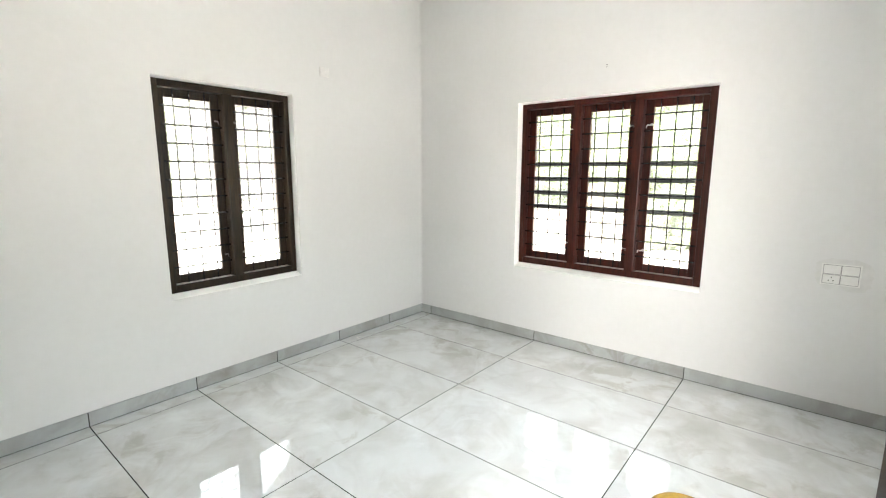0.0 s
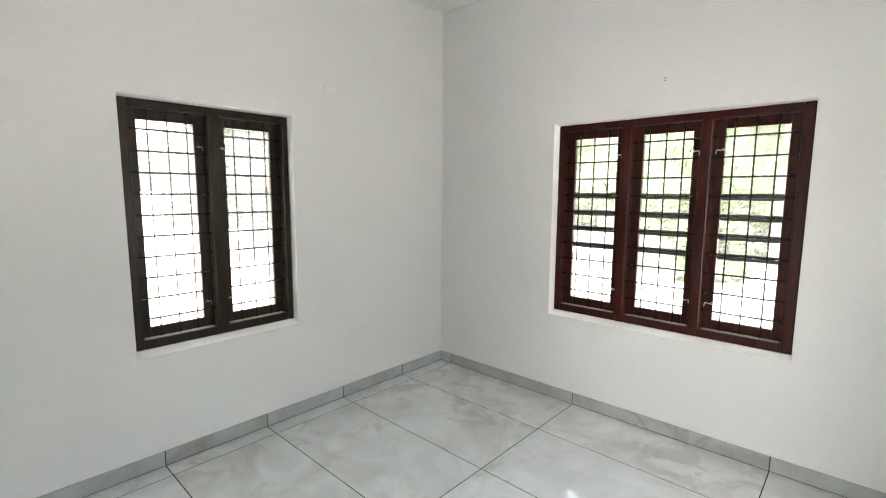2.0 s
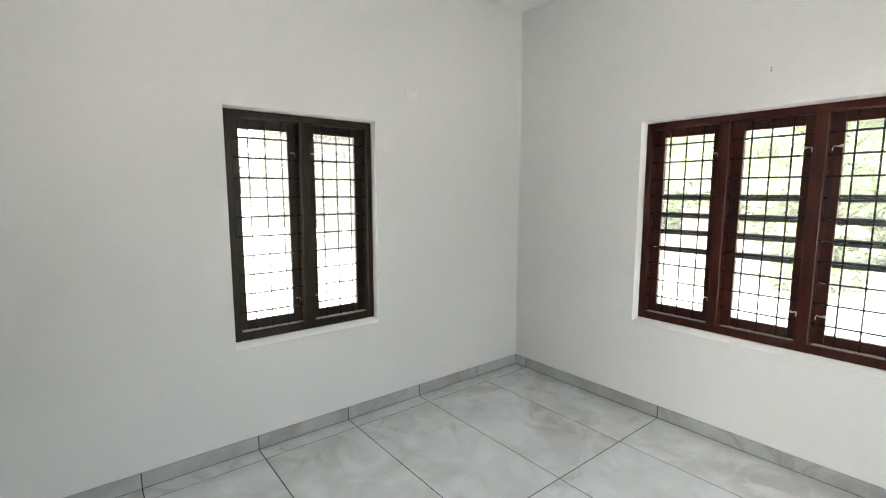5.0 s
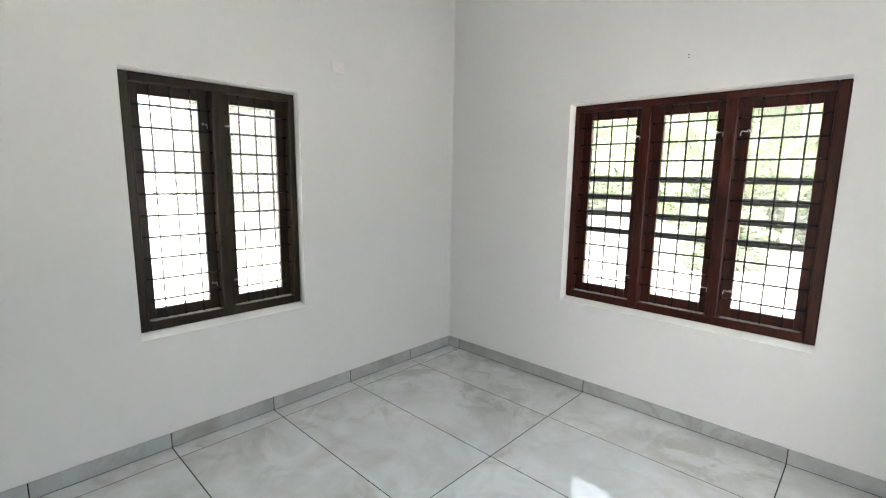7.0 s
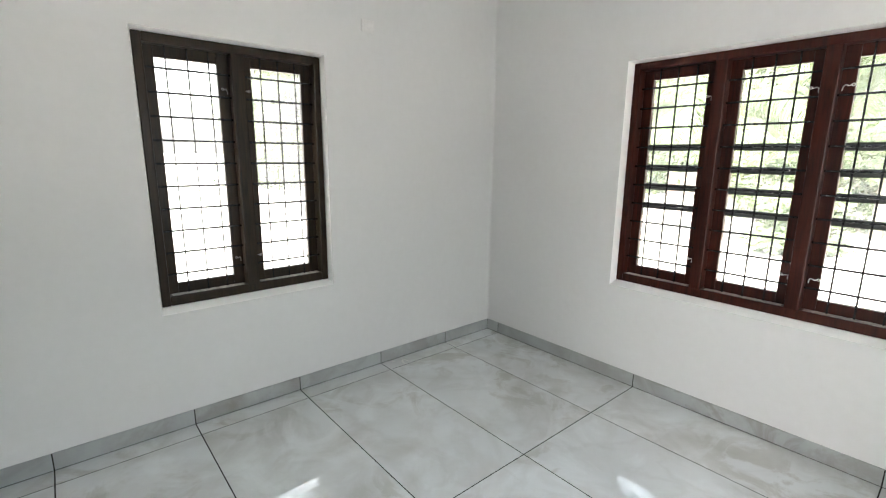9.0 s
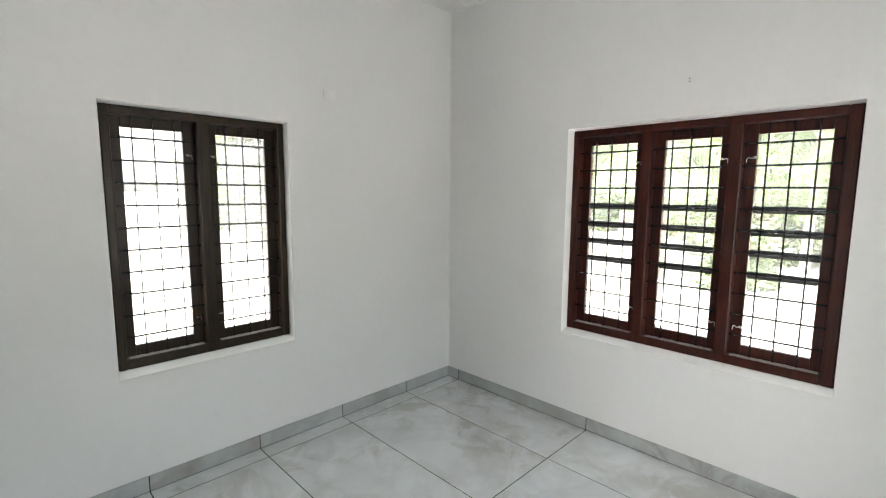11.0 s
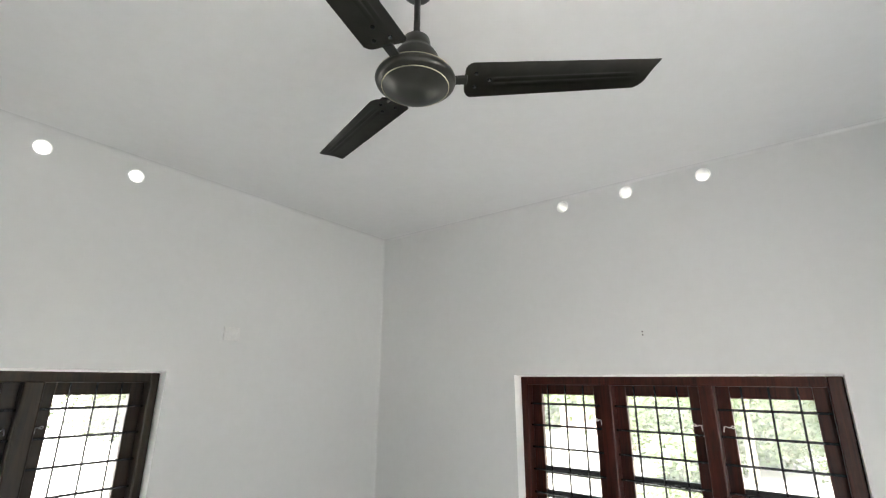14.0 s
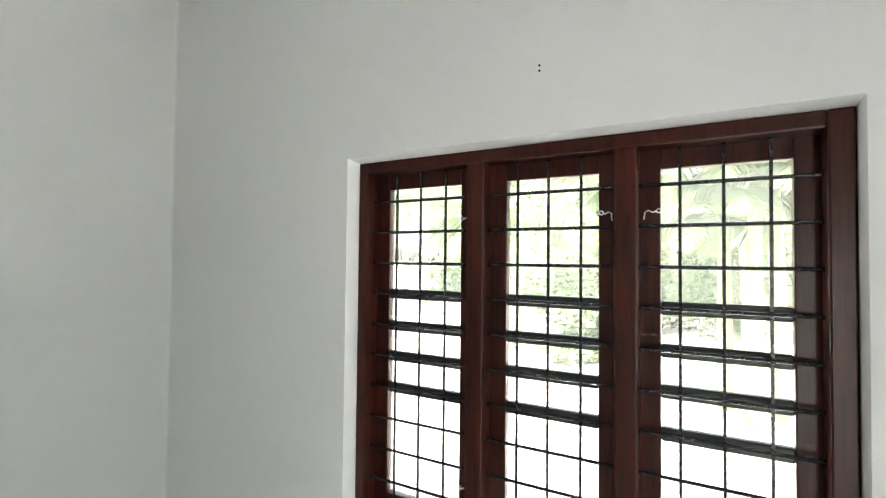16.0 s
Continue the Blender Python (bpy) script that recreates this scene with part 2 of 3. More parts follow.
# ---------------------------------------------------------------- helpers


def part(name, bm, mat, parent=None, label="", smooth=False):
    me = bpy.data.meshes.new(name)
    bm.to_mesh(me)
    bm.free()
    me.materials.append(mat)
    if smooth:
        for p in me.polygons:
            p.use_smooth = True
    ob = new(name, me)
    ob.parent = parent
    if label:
        tagged(ob, label)
    return ob


def again(ob, name, m, parent):
    """Another piece on the same mesh."""
    o = new(name, ob.data)
    o.parent = parent
    o.matrix_basis = m
    if "label" in ob:
        o["label"] = ob["label"]
    return o


def thing(name, m=None, label="", category="", group="", kind=""):
    ob = new(name)
    ob.empty_display_size = 0.1
    if m is not None:
        ob.matrix_basis = m
    return tagged(ob, label, category, group, kind)


def add_box(bm, lo, hi, bevel=0.0, seg=1):
    """A box from corner to corner, with its own rounded edges."""
    tmp = bmesh.new()
    bmesh.ops.create_cube(tmp, size=1.0)
    size = [b - a for a, b in zip(lo, hi)]
    mid = [(a + b) / 2 for a, b in zip(lo, hi)]
    for v in tmp.verts:
        v.co = Vector((v.co.x * size[0] + mid[0], v.co.y * size[1] + mid[1], v.co.z * size[2] + mid[2]))
    if bevel:
        bmesh.ops.bevel(tmp, geom=list(tmp.edges), offset=bevel, segments=seg, affect="EDGES", profile=0.6)
    me = bpy.data.meshes.new("tmp")
    tmp.to_mesh(me)
    tmp.free()
    bm.from_mesh(me)
    bpy.data.meshes.remove(me)
    return bm


def box(lo, hi, bevel=0.0, seg=1):
    return add_box(bmesh.new(), lo, hi, bevel, seg)


def lathe(profile, n=40):
    """Turn a profile of (radius, height) round the z axis."""
    bm = bmesh.new()
    rings = []
    for r, z in profile:
        if r < 1e-6:
            rings.append([bm.verts.new((0, 0, z))])
        else:
            rings.append([bm.verts.new((r * math.cos(2 * math.pi * i / n), r * math.sin(2 * math.pi * i / n), z)) for i in range(n)])
    for a, b in zip(rings, rings[1:]):
        for i in range(n):
            j = (i + 1) % n
            if len(a) == 1 and len(b) == 1:
                continue
            if len(a) == 1:
                bm.faces.new((a[0], b[i], b[j]))
            elif len(b) == 1:
                bm.faces.new((a[i], b[0], a[j]))
            else:
                bm.faces.new((a[i], b[i], b[j], a[j]))
    bmesh.ops.recalc_face_normals(bm, faces=bm.faces)
    return bm


def tube(bm, points, radius, n=6, taper=1.0):
    """A round rod along a line of points."""
    rings = []
    pts = [Vector(p) for p in points]
    for k, p in enumerate(pts):
        d = (pts[min(k + 1, len(pts) - 1)] - pts[max(k - 1, 0)]).normalized()
        a = d.orthogonal().normalized() if k == 0 else (a - d * a.dot(d)).normalized()
        c = d.cross(a)
        r = radius * (1 + (taper - 1) * k / (len(pts) - 1))
        rings.append([bm.verts.new(p + r * (math.cos(2 * math.pi * i / n) * a + math.sin(2 * math.pi * i / n) * c)) for i in range(n)])
    for q, s in zip(rings, rings[1:]):
        for i in range(n):
            bm.faces.new((q[i], q[(i + 1) % n], s[(i + 1) % n], s[i]))
    bm.faces.new(rings[0][::-1])
    bm.faces.new(rings[-1])
    return bm


# Wall frames of reference: u along the wall, w outwards through it, z up.
ON_B = Matrix.Identity(4)
ON_A = Matrix.Rotation(radians(90), 4, "Z")

# ---------------------------------------------------------------- the shell
EAST, SOUTH, HIGH, THICK = 3.95, -3.66, 3.07, 0.18
WIN_A = (-2.392, -1.447, 0.677, 2.040)
WIN_E = (0.80, 2.90, 0.673, 2.08)
ON_E = pose(EAST, 0, 0, 0, 0, -90)
WIN_B = (1.118, 2.582, 0.673, 2.036)
VENTS_A = [(-2.097, 2.972), (-1.733, 2.972)]
VENTS_B = [(1.473, 3.008), (1.839, 3.008), (2.215, 3.008)]
VENT_R = 0.0355


def wall_with_openings(name, us, ue, window, vents, turn, paint, label):
    """A thick wall with a window opening and round vent holes through it."""
    bm = bmesh.new()
    u0, u1, z0, z1 = window
    half = 0.055
    zv = vents[0][1] if vents else 2.5
    wide = (u0 - 0.011, u1 + 0.002, z0 - 0.026, z1 + 0.008)

    def quad(pts, slot=0):
        bm.faces.new([bm.verts.new(p) for p in pts]).material_index = slot

    for w, (a0, a1, b0, b1) in ((0.0, wide), (THICK, window)):
        ub = sorted({us, ue, a0, a1, *(v[0] - half for v in vents), *(v[0] + half for v in vents)})
        zb = sorted({0.0, b0, b1, zv - half, zv + half, HIGH + 0.10})
        for ua, uc in zip(ub, ub[1:]):
            for za, zc in zip(zb, zb[1:]):
                mu, mz = (ua + uc) / 2, (za + zc) / 2
                if a0 < mu < a1 and b0 < mz < b1:
                    continue
                if not [v for v in vents if abs(v[0] - mu) < 0.01 and abs(zv - mz) < 0.01]:
                    ring = [(ua, w, za), (uc, w, za), (uc, w, zc), (ua, w, zc)]
                    quad(ring if w == 0 else ring[::-1])
                    continue
                n = 32
                for i in range(n):
                    pair = []
                    for k in (i, i + 1):
                        a = 2 * math.pi * (k % n) / n + math.pi / 4
                        c, sn = math.cos(a), math.sin(a)
                        f = half / max(abs(c), abs(sn))
                        pair.append(((mu + f * c, w, mz + f * sn), (mu + VENT_R * c, w, mz + VENT_R * sn)))
                    (o1, i1), (o2, i2) = pair
                    quad((o1, o2, i2, i1) if w == 0 else (i1, i2, o2, o1))
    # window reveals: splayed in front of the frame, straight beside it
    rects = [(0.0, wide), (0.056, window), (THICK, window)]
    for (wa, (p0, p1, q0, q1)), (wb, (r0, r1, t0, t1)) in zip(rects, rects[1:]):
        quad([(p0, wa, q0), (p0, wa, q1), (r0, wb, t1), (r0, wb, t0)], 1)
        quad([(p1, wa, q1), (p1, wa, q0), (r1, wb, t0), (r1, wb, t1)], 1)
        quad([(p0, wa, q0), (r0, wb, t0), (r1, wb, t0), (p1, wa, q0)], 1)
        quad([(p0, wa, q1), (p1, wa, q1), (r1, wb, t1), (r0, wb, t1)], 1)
    # ends, top
    quad([(us, 0, 0), (us, 0, HIGH + 0.1), (us, THICK, HIGH + 0.1), (us, THICK, 0)])
    quad([(ue, 0, 0), (ue, THICK, 0), (ue, THICK, HIGH + 0.1), (ue, 0, HIGH + 0.1)])
    bmesh.ops.remove_doubles(bm, verts=bm.verts, dist=1e-5)
    ob = part(name, bm, paint)
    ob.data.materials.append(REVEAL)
    ob.matrix_basis = turn
    return tagged(ob, label, "wall", kind="structure")


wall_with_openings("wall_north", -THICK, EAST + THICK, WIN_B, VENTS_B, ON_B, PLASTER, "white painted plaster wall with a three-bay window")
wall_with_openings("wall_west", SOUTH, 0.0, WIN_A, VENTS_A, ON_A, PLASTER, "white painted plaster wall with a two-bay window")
# out of view; its window opening is added to light the room
wall_with_openings("wall_east", 0.0, -SOUTH + 2.1, WIN_E, [], ON_E, BOUNCE_WALL, "unseen white plaster wall with an added wide window")
DOOR = (2.66, 3.58, 2.08)
bm = bmesh.new()
add_box(bm, (-THICK, SOUTH - THICK, 0), (DOOR[0], SOUTH, HIGH + 0.1))
add_box(bm, (DOOR[1], SOUTH - THICK, 0), (EAST, SOUTH, HIGH + 0.1))
add_box(bm, (DOOR[0], SOUTH - THICK, DOOR[2]), (DOOR[1], SOUTH, HIGH + 0.1))
tagged(part("wall_south", bm, BOUNCE_WALL), "white painted plaster wall with a doorway", "wall", kind="structure")
# an unseen plain passage added behind the doorway; its end gap lets light in
tagged(part("wall_passage_west", box((2.2, SOUTH - 2.0, 0), (2.3, SOUTH - THICK, HIGH)), PLASTER), "plain white passage wall, added out of view", "wall", kind="structure")
tagged(part("wall_passage_south", box((2.2, SOUTH - 2.1, 0), (3.35, SOUTH - 2.0, HIGH)), PLASTER), "plain white passage wall, added out of view", "wall", kind="structure")
tagged(part("ceiling", box((0, SOUTH - 2.1, HIGH), (EAST, 0, HIGH + 0.14)), CEILING), "plain white painted concrete ceiling", "ceiling", kind="structure")
floor = tagged(part("floor", box((-THICK, SOUTH - 2.1, -0.12), (EAST + THICK, THICK, -0.0012)), GROUT), "polished grey marble-look tile floor with dark joints", "floor", kind="structure")



def fillet(name, start, end, out_a, out_b, r):
    """A concave rounded plaster edge along a line; out_a and out_b point along the two faces, away from the edge."""
    bm = bmesh.new()
    p, q, a, b = (Vector(v) for v in (start, end, out_a, out_b))
    rows = []
    for i in range(9):
        t = math.pi / 2 * i / 8
        off = a * r * (1 - math.sin(t)) + b * r * (1 - math.cos(t)) + (a + b) * 0.0006
        rows.append((bm.verts.new(p + off), bm.verts.new(q + off)))
    for (x0, y0), (x1, y1) in zip(rows, rows[1:]):
        bm.faces.new((x0, y0, y1, x1))
    bmesh.ops.recalc_face_normals(bm, faces=bm.faces)
    tagged(part(name, bm, PLASTER, None, "", True), "softly rounded plaster edge", "plaster edge", kind="structure")


fillet("trim_corner", (0, 0, 0.091), (0, 0, HIGH), (1, 0, 0), (0, -1, 0), 0.014)
fillet("trim_ceiling_west", (0, SOUTH, HIGH), (0, 0, HIGH), (1, 0, 0), (0, 0, -1), 0.02)
fillet("trim_ceiling_north", (0, 0, HIGH), (EAST, 0, HIGH), (0, -1, 0), (0, 0, -1), 0.016)

# vent sleeves
for turn, vents in ((ON_A, VENTS_A), (ON_B, VENTS_B)):
    for u, z in vents:
        r0, r1 = VENT_R - 0.0005, VENT_R - 0.004
        sl = lathe([(r1, -0.003), (r0, -0.003), (r0, THICK + 0.004), (r1, THICK + 0.004), (r1, -0.003)], 36)
        ob = part("vent_pipe", sl, PVC, smooth=False)
        ob.matrix_basis = turn @ pose(u, 0, z, -90, 0, 0)
        tagged(ob, "round white pipe vent through the wall below the ceiling", "vent", "vent pipes above the windows")

# ---------------------------------------------------------------- windows


def window(name, opening, turn, bays, wood, muntin_rows, upright, label):
    """A wooden window: frame, mullions, outward sashes with glass, iron grille. bays: the clear width of each, from and to."""
    u0, u1, z0, z1 = opening
    win = thing(name, turn, label, "window", kind="structure")
    head = 0.046
    f0, f1 = 0.055, 0.125
    g = 0.0015
    left, right = bays[0][0], bays[-1][1]
    # outer frame
    part("window_frame", box((u0 + g, f0, z0 + g), (left, f1, z1 - g), 0.006, 2), wood, win)
    part("window_frame", box((right, f0, z0 + g), (u1 - g, f1, z1 - g), 0.006, 2), wood, win)
    part("window_frame", box((left, f0 + 0.001, z1 - head), (right, f1, z1 - g), 0.006, 2), wood, win)
    part("window_frame", box((left, f0 + 0.001, z0 + g), (right, f1, z0 + 0.052), 0.009, 3), wood, win)
    top, low = z1 - head, z0 + 0.052
    bar_v = None
    rng = random.Random(len(bays))
    for k, (a, b) in enumerate(bays):
        # thin pale film with uneven edges along the ledge
        bm = bmesh.new()
        n, ledge = 26, z0 + 0.0523
        near = [bm.verts.new((a + 0.014 + (b - a - 0.028) * i / n, f0 + 0.012 + rng.uniform(0, 0.010), ledge)) for i in range(n + 1)]
        far = [bm.verts.new((v.co.x, f1 - 0.004 - rng.uniform(0, 0.014), ledge + 0.0006)) for v in near]
        for i in range(n):
            bm.faces.new((near[i], near[i + 1], far[i + 1], far[i]))
        part("ledge_strip", bm, LEDGE_FILM, win, "thin pale film on the ledge")
        clear = b - a
        if k:
            part("mullion", box((bays[k - 1][1], f0 + 0.002, low - 0.004), (a, f1 - 0.001, top + 0.004), 0.007, 2), wood, win)
        # sash behind the rebate
        s0, s1, lap, st = f1 + 0.002, f1 + 0.038, 0.012, 0.066
        sash = thing("sash")
        sash.parent = win
        part("stile", box((a - lap, s0, low - lap), (a - lap + st, s1, top + lap), 0.004, 2), wood, sash)
        part("stile", box((b + lap - st, s0, low - lap), (b + lap, s1, top + lap), 0.004, 2), wood, sash)
        part("rail", box((a - lap + st, s0, top + lap - st), (b + lap - st, s1 - 0.001, top + lap), 0.004, 2), wood, sash)
        part("rail", box((a - lap + st, s0, low - lap), (b + lap - st, s1 - 0.001, low - lap + st), 0.004, 2), wood, sash)
        for z in muntin_rows:
            part("muntin", box((a - lap + st, s0 + 0.004, z - 0.019), (b + lap - st, s1 - 0.004, z + 0.019), 0.004, 1), MUNTIN, sash)
        rows = sorted([low - lap + st, top + lap - st, *muntin_rows])
        for p, q in zip(rows, rows[1:]):
            e = 0.019 if muntin_rows else 0
            pane = part("pane", box((a - lap + st - 0.004, s0 + 0.016, p + (e if p in muntin_rows else -0.004)), (b + lap - st + 0.004, s0 + 0.020, q - (e if q in muntin_rows else -0.004))), GLASS, sash)
            pane.visible_shadow = False
        # iron grille in the frame
        bar_h = None
        for r in range(10):
            z = 1.886 - 0.1163 * r
            if bar_h is None:
                bar_h = part("grille_bar", tube(bmesh.new(), [(-clear / 2 - 0.01, 0, 0), (clear / 2 + 0.01, 0, 0)], 0.0054, 8), IRON, win)
                bar_h.matrix_basis = pose((a + b) / 2, 0.098, z)
            else:
                again(bar_h, "grille_bar", pose((a + b) / 2, 0.098, z), win)
        for r in (1, 2, 3):
            u = a + clear * r / 4
            if bar_v is None:
                bar_v = part("grille_upright", box((-upright, -0.003, low - 0.01), (upright, 0.003, top + 0.01)), IRON, win)
                bar_v.matrix_basis = pose(u, 0.106, 0)
            else:
                again(bar_v, "grille_upright", pose(u, 0.106, 0), win)
    return win


MUNTINS = [1.536, 1.414, 1.298, 1.178]
BAYS_B = [(1.159, 1.576), (1.640, 2.046), (2.110, 2.526)]
BAYS_A = [(-2.349, -1.952), (-1.884, -1.488)]
BAYS_E = [(0.845, 1.295), (1.361, 1.811), (1.877, 2.327), (2.393, 2.855)]
win_b = window("window_1", WIN_B, ON_B, BAYS_B, WOOD_RED, MUNTINS, 0.0040, "three-bay varnished red-brown wooden window with black iron grille")
win_a = window("window_2", WIN_A, ON_A, BAYS_A, WOOD_BROWN, [], 0.0032, "two-bay dark brown wooden window with black iron grille")
# added out of view, only to let daylight in from the east
window("added_window", WIN_E, ON_E, BAYS_E, WOOD_RED, [], 0.0040, "unseen four-bay wooden window added to let light in")


def window_hook(parent, u, z, way, mat):
    """A bent wire hook and its eye, hung on the sash stile."""
    bm = bmesh.new()
    tube(bm, [(0, 0, 0), (0.012 * way, -0.012, 0.004), (0.026 * way, -0.014, -0.002), (0.040 * way, -0.010, 0.002)], 0.0022, 6)
    tube(bm, [(0, 0.012, 0), (0, 0, 0), (-0.002 * way, -0.006, -0.012), (-0.004 * way, -0.004, -0.022)], 0.0022, 6)
    ring = [(0.046 * way + 0.006 * math.cos(i * math.pi / 4), -0.010, 0.002 + 0.006 * math.sin(i * math.pi / 4)) for i in range(9)]
    tube(bm, ring, 0.0018, 6)
    ob = part("hook", bm, mat, parent, "small white bent metal hook", True)
    ob.matrix_basis = pose(u, 0.113, z)


for z in (1.811, 0.885):
    window_hook(win_b, BAYS_B[0][1] - 0.018, z, -0.45, WHITE_METAL)
    window_hook(win_b, BAYS_B[1][1] - 0.014, z, -0.6, WHITE_METAL)
    window_hook(win_b, BAYS_B[2][0] + 0.014, z, 0.8, WHITE_METAL)
    window_hook(win_a, BAYS_A[0][1] - 0.016, z, -0.5, DULL_STEEL)
    window_hook(win_a, BAYS_A[1][0] + 0.012, z, 0.4, DULL_STEEL)

# ---------------------------------------------------------------- door
door = thing("door_1", pose(3.555, SOUTH + 0.01, 0, 0, 0, 110), "dark brown wooden door leaf standing half open", "door", kind="structure")
part("door_leaf", box((0.0, -0.038, 0.008), (0.885, 0, 2.03), 0.003), WOOD_BROWN, door)
for zl, zh in ((0.20, 0.95), (1.10, 1.90)):
    part("door_panel", box((0.13, 0.001, zl), (0.755, 0.008, zh), 0.004), WOOD_BROWN, door)
frame_thing = thing("trim_door_frame", None, "dark brown wooden door frame", "door frame", kind="structure")
for lo, hi in (((DOOR[0], SOUTH - 0.12, 0), (DOOR[0] + 0.05, SOUTH - 0.004, DOOR[2])), ((DOOR[1] - 0.024, SOUTH - 0.12, 0), (DOOR[1], SOUTH - 0.004, DOOR[2])), ((DOOR[0] + 0.05, SOUTH - 0.12, DOOR[2] - 0.05), (DOOR[1] - 0.024, SOUTH - 0.004, DOOR[2]))):
    part("frame_member", box(lo, hi, 0.004), WOOD_BROWN, frame_thing)

# ---------------------------------------------------------------- ceiling fan
FAN_AT = (1.813, -1.726)
fan = thing("ceiling_fan", pose(*FAN_AT, 0), "dark bronze three-blade ceiling fan, at rest under the ceiling", "ceiling fan")
part("canopy", lathe([(0.0, HIGH), (0.054, HIGH), (0.058, HIGH - 0.010), (0.057, HIGH - 0.026), (0.051, HIGH - 0.048), (0.042, HIGH - 0.072), (0.037, HIGH - 0.081), (0.029, HIGH - 0.085), (0.0, HIGH - 0.085)]), FAN, fan, "", True)
part("downrod", lathe([(0.0, HIGH - 0.083), (0.0085, HIGH - 0.083), (0.0085, 2.80), (0.0, 2.80)], 20), FAN, fan, "", True)
part("motor_cover", lathe([(0.0, 2.848), (0.029, 2.848), (0.034, 2.843), (0.038, 2.818), (0.041, 2.808), (0.051, 2.799), (0.058, 2.786), (0.060, 2.760), (0.061, 2.735), (0.0, 2.735)]), FAN, fan, "", True)
part("motor_body", lathe([(0.0, 2.739), (0.066, 2.738), (0.088, 2.735), (0.097, 2.730), (0.1005, 2.723), (0.098, 2.715), (0.091, 2.709), (0.083, 2.705), (0.078, 2.702), (0.066, 2.692), (0.046, 2.682), (0.022, 2.677), (0.0, 2.676)]), FAN, fan, "", True)
for r, z in ((0.0830, 2.7045), (0.0965, 2.7305)):
    part("trim_ring", lathe([(r - 0.0010, z - 0.0010), (r + 0.0010, z - 0.0010), (r + 0.0010, z + 0.0010), (r - 0.0010, z + 0.0010), (r - 0.0010, z - 0.0010)], 48), GOLD, fan, "thin gold trim line", True)
bm = bmesh.new()
tube(bm, [(0.030, 0.034, HIGH - 0.016), (0.041, 0.0465, HIGH - 0.017)], 0.0034, 8)
part("set_screw", bm, FAN, fan)


def blade_mesh():
    """A pressed metal blade along +x, pitched, with two long ridges and a slanted rounded tip."""
    bm = bmesh.new()
    n, mrow = 40, 20
    grid = []
    for i in range(n + 1):
        s = i / n
        row = []
        for j in range(mrow + 1):
            q = j / mrow * 2 - 1
            x0, x1 = 0.123, 0.620
            half = 0.0575 - 0.009 * s
            end = 0.016 * abs(q) ** 6
            slant = 0.016 * (0.5 + 0.5 * q)
            xs = x0 + end
            xe = x1 - slant - 0.024 * max(0.0, q) ** 5 - 0.004 * max(0.0, -q) ** 8
            x = xs + (xe - xs) * s
            y = q * half
            run = min(1.0, max(0.0, (s - 0.12) / 0.05)) * min(1.0, max(0.0, (0.93 - s) / 0.05))
            ridge = 0.0030 * run * (math.exp(-((q - 0.12) / 0.06) ** 2) + math.exp(-((q - 0.42) / 0.06) ** 2))
            z = 0.0015 + ridge - 0.006 * q * q + y * math.tan(radians(-8.5))
            row.append(bm.verts.new((x, y, z)))
        grid.append(row)
    for i in range(n):
        for j in range(mrow):
            bm.faces.new((grid[i][j], grid[i + 1][j], grid[i + 1][j + 1], grid[i][j + 1]))
    bmesh.ops.solidify(bm, geom=list(bm.faces), thickness=0.0018)
    bmesh.ops.recalc_face_normals(bm, faces=bm.faces)
    return bm


first = None
for a in (40.9, 160.9, 280.9):
    m = pose(0, 0, 2.722, 0, 0, a) @ pose(0, 0, 0, 0, -5.5, 0)
    if first is None:
        bl = part("blade", blade_mesh(), FAN_BLADE, fan, "", True)
        bm = box((0.080, -0.014, -0.004), (0.130, 0.014, 0.003), 0.002)
        add_box(bm, (0.126, -0.030, 0.0065), (0.180, 0.030, 0.0095), 0.001)
        arm = part("blade_arm", bm, FAN, bl)
        arm.matrix_basis = pose(0, 0, -0.001, -8.5, 0, 0)
        sc = part("screw", lathe([(0, -0.0085), (0.0042, -0.0075), (0.0048, -0.004), (0, -0.004)], 12), IRON, bl)
        sc.matrix_basis = pose(0.150, 0.022, -0.002)
        again(sc, "screw", pose(0.150, -0.022, 0.0045), bl)
        again(sc, "screw", pose(0.186, 0.0, 0.001), bl)
        first = (bl, arm, sc)
        bl.matrix_basis = m
    else:
        b2 = again(first[0], "blade", m, fan)
        again(first[1], "blade_arm", first[1].matrix_basis.copy(), b2)
        again(first[2], "screw", pose(0.150, 0.022, -0.002), b2)
        again(first[2], "screw", pose(0.150, -0.022, 0.0045), b2)
        again(first[2], "screw", pose(0.186, 0.0, 0.001), b2)

# ---------------------------------------------------------------- small things on the walls
plate = thing("blank_cover_plate", ON_A @ pose(-1.147, 0, 2.251), "off-white square plastic blank plate high on the wall", "cover plate")
part("plate", box((-0.045, -0.010, -0.036), (0.045, 0.0, 0.036), 0.004, 2), PLASTIC_AGED, plate)
part("inset", box((-0.036, -0.0125, -0.028), (0.036, -0.0098, 0.028), 0.002, 1), PLASTIC_AGED, plate)

for z in (2.236, 2.252):
    nail = part("nail", lathe([(0, -0.004), (0.0035, -0.003), (0.0035, 0.0), (0.0015, 0.0), (0.0015, 0.02), (0, 0.02)], 10), IRON)
    nail.matrix_basis = pose(1.844, 0, z, -90, 0, 0)
    tagged(nail, "tiny dark nail in the white wall", "nail", "two nails above the window")

